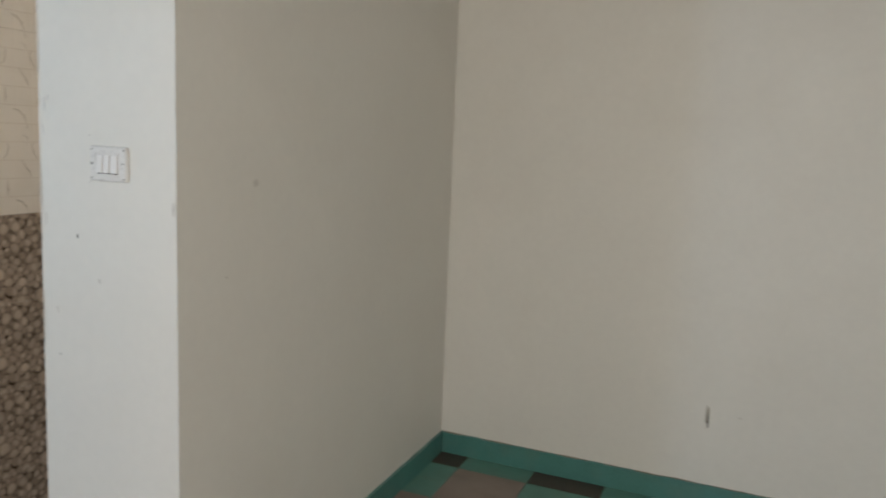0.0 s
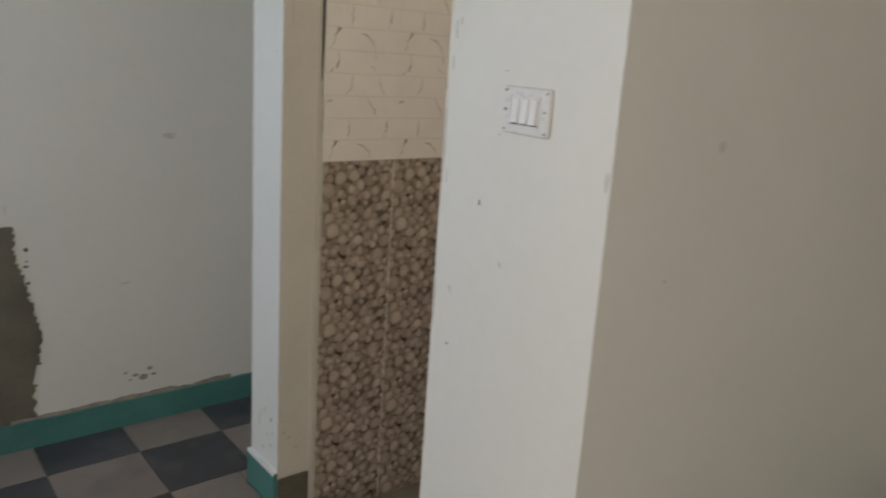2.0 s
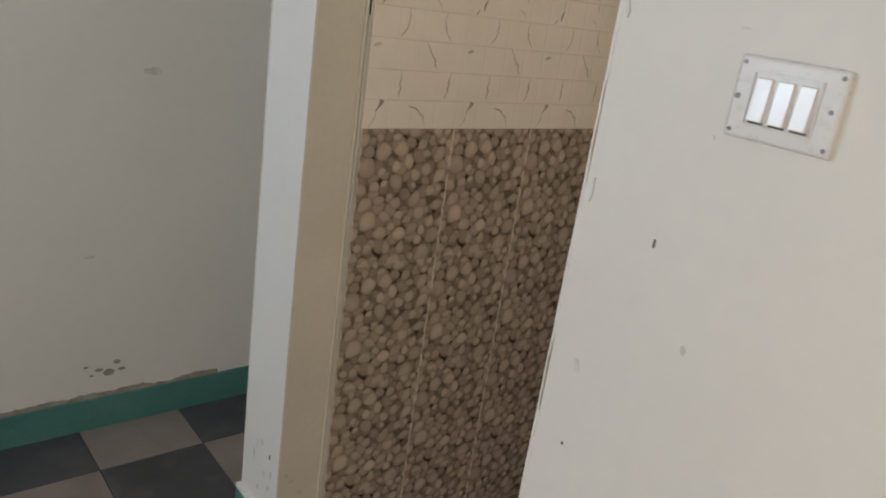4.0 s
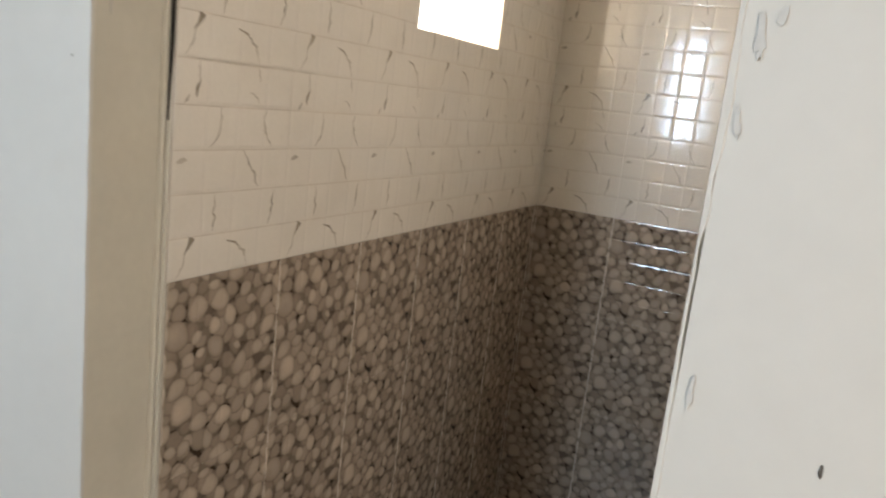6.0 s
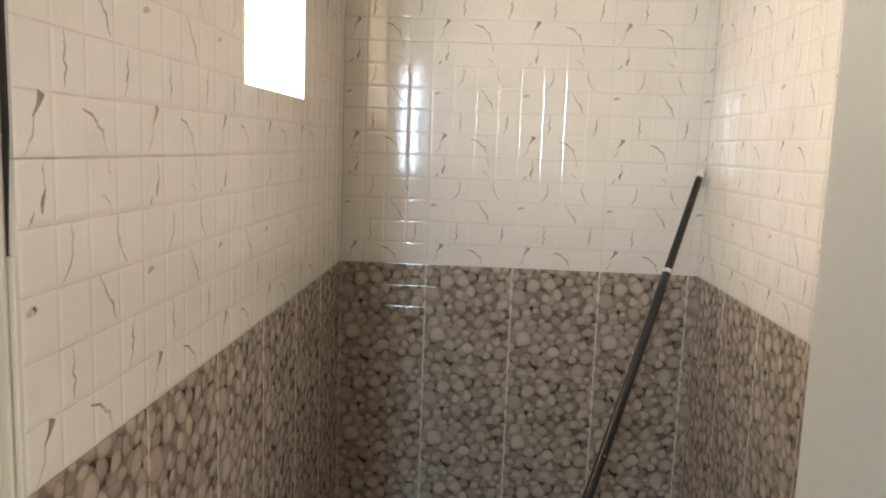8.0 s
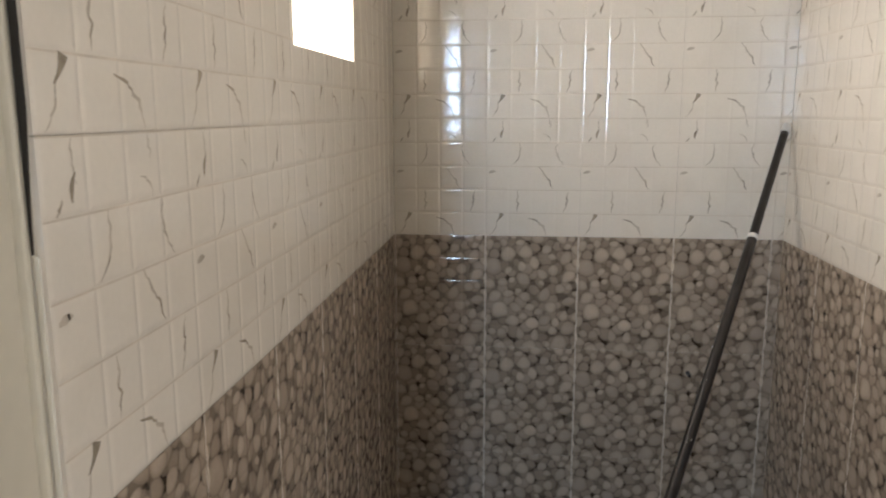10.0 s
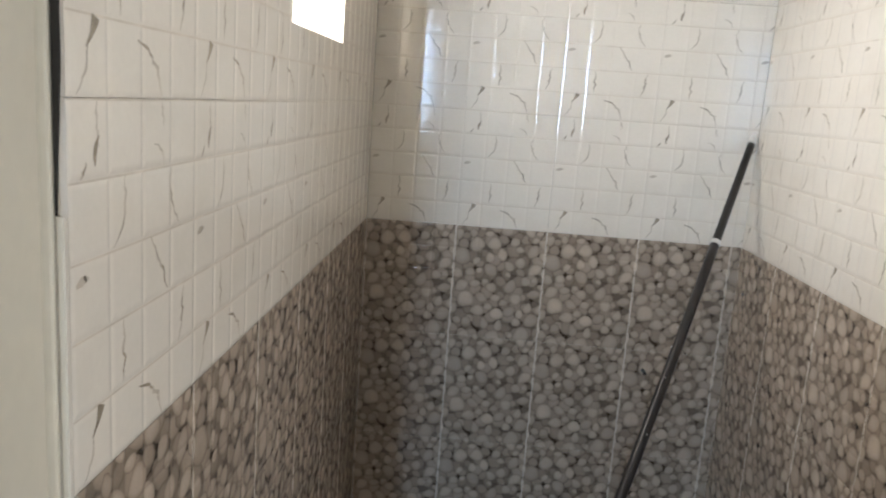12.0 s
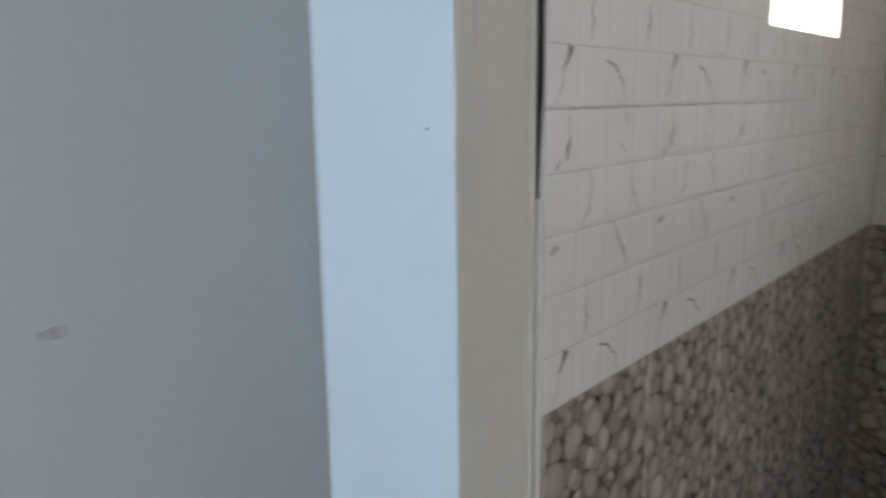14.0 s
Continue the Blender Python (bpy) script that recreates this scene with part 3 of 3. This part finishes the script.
# marks on the switch wall
blob(wall_switch, (0.835, DOOR_Y, 1.146), S_, 0.003, 0.011, DIRT_AND_SHADE, 1.5)
blob(wall_switch, (0.769, DOOR_Y, 0.834), S_, 0.004, 0.004, DIRT_AND_SHADE, 2.5)
for x, z, w, h, t in ((0.905, 1.04, 0.006, 0.012, 0.3), (0.765, 0.95, 0.010, 0.02, 0.4), (1.133, 1.238, 0.008, 0.034, 0.0), (0.88, 1.395, 0.010, 0.003, 0.0)):
    blob(wall_switch, (x, DOOR_Y, z), S_, w, h, SMUDGE, x * 31 + z, t)
for x, z, w, h, t in ((0.733, 1.462, 0.010, 0.050, 0.1), (0.728, 1.400, 0.007, 0.035, 0.2), (0.745, 1.480, 0.008, 0.022, -0.3), (0.731, 1.180, 0.006, 0.040, 0.0), (0.876, 1.281, 0.003, 0.008, 0.0)):
    blob(wall_switch, (x, DOOR_Y - 0.0012, z), S_, w * 0.7, h * 0.6, FAINT, x * 57 + z, t, rough=0.5)
blob(wall_bath_right, (RECESS_X - LEAN * 1.187, 0.168, 1.287), E_, 0.022, 0.020, SMUDGE, 5.1)
blob(wall_bath_right, (RECESS_X - LEAN * 0.95, 0.045, 1.05), E_, 0.010, 0.006, SMUDGE, 6.1)
blob(wall_recess, (2.298, RECESS_Y, 0.385), S_, 0.012, 0.075, PLASTER, 7.7)
blob(wall_recess, (2.302, RECESS_Y, 0.36), S_, 0.006, 0.06, DIRT_AND_SHADE, 8.7)
blob(wall_recess, (2.42, RECESS_Y, 0.395), S_, 0.014, 0.008, SMUDGE, 9.7)


def cement_patch():
    """Raw cement where the paint has come off the wall, ragged on its near side."""
    bm = bmesh.new()
    x = ROOM_W
    n = 90
    edge = [(-0.645, 0.100), (-0.642, 0.25), (-0.607, 0.39), (-0.640, 0.56), (-0.672, 0.69), (-0.671, 0.787)]
    rows = []
    for i in range(n + 1):
        z = 0.100 + (0.787 - 0.100) * i / n
        for (ya, za), (yb, zb) in zip(edge, edge[1:]):
            if za <= z <= zb + 1e-6:
                y = ya + (yb - ya) * (z - za) / (zb - za)
                break
        y += 0.012 * noise.noise((z * 40, 1, 2)) + 0.008 * noise.noise((z * 130, 5, 2))
        rows.append((bm.verts.new((x + 0.003, -1.25, z)), bm.verts.new((x + 0.003, y, z)), bm.verts.new((x, y + 0.001, z))))
    for a, b in zip(rows, rows[1:]):
        bm.faces.new((a[0], a[1], b[1], b[0]))
        bm.faces.new((a[1], a[2], b[2], b[1]))
    return mesh_ob("cement_patch", bm, CEMENT, wall_west, "ragged patch of bare brown cement")


cement_patch()
for k in range(16):
    z = 0.16 + 0.6 * random.random()
    blob(wall_west, (ROOM_W + 0.002, -0.628 - 0.035 * abs(z - 0.42) * 3 + 0.02 * random.random(), z), E_, 0.012 * random.random() + 0.004, 0.01 * random.random() + 0.003, CEMENT, k * 1.7)


# ---------------------------------------------------------------- switch plate
def disc_bm(r, depth, m, k=16):
    bm = bmesh.new()
    bmesh.ops.create_cone(bm, cap_ends=True, segments=k, radius1=r, radius2=r * 0.85, depth=depth, matrix=m)
    return bm


def switch_plate():
    root = new("light_switch")
    root.location = (0.9445, DOOR_Y, 1.3295)
    tagged(root, "white three-gang light switch plate with visible screws", "light switch")
    w, h = 0.113, 0.083
    part("plate", box_bm((-w / 2, -0.009, -h / 2), (w / 2, 0.0, h / 2), 0.004, 3), PLATE, root)
    rim = bmesh.new()
    for lo, hi in (((-0.037, -0.0112, 0.0255), (0.035, -0.0088, 0.0275)), ((-0.037, -0.0112, -0.0265), (0.035, -0.0088, -0.0245)),
                   ((-0.037, -0.0112, -0.0245), (-0.0355, -0.0088, 0.0255)), ((0.0335, -0.0112, -0.0245), (0.035, -0.0088, 0.0255))):
        box_bm(lo, hi, bm=rim)
    part("rim", rim, PLATE, root)
    for i in range(3):
        x = -0.0235 + i * 0.0225
        bm = box_bm((x - 0.0088, -0.0155, -0.0215), (x + 0.0088, -0.0085, 0.0215), 0.0012, 2)
        for v in bm.verts:
            if v.co.y < -0.012:
                v.co.y += 0.0035 * (v.co.z + 0.0215) / 0.043
        part("rocker", bm, ROCKER, root)
        # raised dark strip for the shade in the gap below the rocker
        part("slot", box_bm((x - 0.0085, -0.0095, -0.0240), (x + 0.0085, -0.0088, -0.0216)), DIRT_AND_SHADE, root)
    for x, z in ((-0.050, 0.034), (-0.050, 0.0), (-0.050, -0.034), (0.050, 0.034), (0.047, 0.002), (0.050, -0.034)):
        part("screw", disc_bm(0.0032 if z == 0.0 else 0.0024, 0.0016, Matrix.Translation((x, -0.0093, z)) @ Matrix.Rotation(radians(90), 4, "X")), STEEL, root, "dull steel screw")
    return root


switch_plate()


# ---------------------------------------------------------------- pole leaning in the bathroom corner
def pole():
    top, joint = Vector((1.010, 1.506, 1.388)), Vector((0.889, 1.317, 1.131))
    way = (joint - top).normalized()
    length = (top.z - BATH_FLOOR - 0.006) / -way.z
    foot = top + way * length
    root = new("pole")
    root.location = foot
    tagged(root, "long black painted stick with white chips leaning in corner", "pole")
    q = (top - foot).to_track_quat("Z", "Y").to_matrix().to_4x4()
    cut = (joint - foot).length

    def tube(name, z0, z1, r0, r1, mat, label="", k=18, n=24):
        bm = bmesh.new()
        rings = []
        for i in range(n + 1):
            t = i / n
            z, r = z0 + (z1 - z0) * t, r0 + (r1 - r0) * t
            r *= 1 + 0.03 * noise.noise((z * 11, 3, r0))
            bend = Vector((0.002 * math.sin(z * 3.1), 0.002 * math.sin(z * 4.3), 0))
            rings.append([bm.verts.new(q @ (Vector((r * math.cos(2 * math.pi * j / k), r * math.sin(2 * math.pi * j / k), z)) + bend)) for j in range(k)])
        for a, b in zip(rings, rings[1:]):
            for j in range(k):
                bm.faces.new((a[j], a[(j + 1) % k], b[(j + 1) % k], b[j])).smooth = True
        bm.faces.new(rings[0][::-1])
        bm.faces.new(rings[-1])
        return part(name, bm, mat, root, label)

    tube("lower_shaft", 0.0, cut, 0.0125, 0.0115, BLACK)
    tube("upper_shaft", cut, length - 0.026, 0.0105, 0.0095, BLACK)
    tube("tip", length - 0.026, length, 0.0120, 0.0090, CHIP, "worn white tip", n=4)
    tube("collar", cut - 0.006, cut + 0.006, 0.0128, 0.0116, CHIP, "chipped white collar", n=3)
    rng = random.Random(3)
    for i in range(26):
        z, a = rng.uniform(0.25, length - 0.05), rng.uniform(0, 6.28)
        if i == 0:
            z, a = cut - 1.88 * (joint - top).length * 0.88, -1.2
        r = 0.0118 + 0.0008 * (1 - z / length)
        bm = bmesh.new()
        big = 0.010 if i == 0 else rng.uniform(0.0015, 0.0042)
        bmesh.ops.create_icosphere(bm, subdivisions=1, radius=1.0, matrix=q @ Matrix.Translation((r * math.cos(a), r * math.sin(a), z)) @ Matrix.Diagonal((big * 0.5, big * 0.5, big, 1)))
        part("chip", bm, CHIP, root)
    return root


pole()
# a peg in the back wall behind the stick
peg = mesh_ob("wall_peg", disc_bm(0.006, 0.03, Matrix.Translation((0.805, BATH_L - 0.012, 0.72)) @ Matrix.Rotation(radians(90), 4, "X")), BLACK)
tagged(peg, "short dark peg stuck in the tiled wall", "peg")
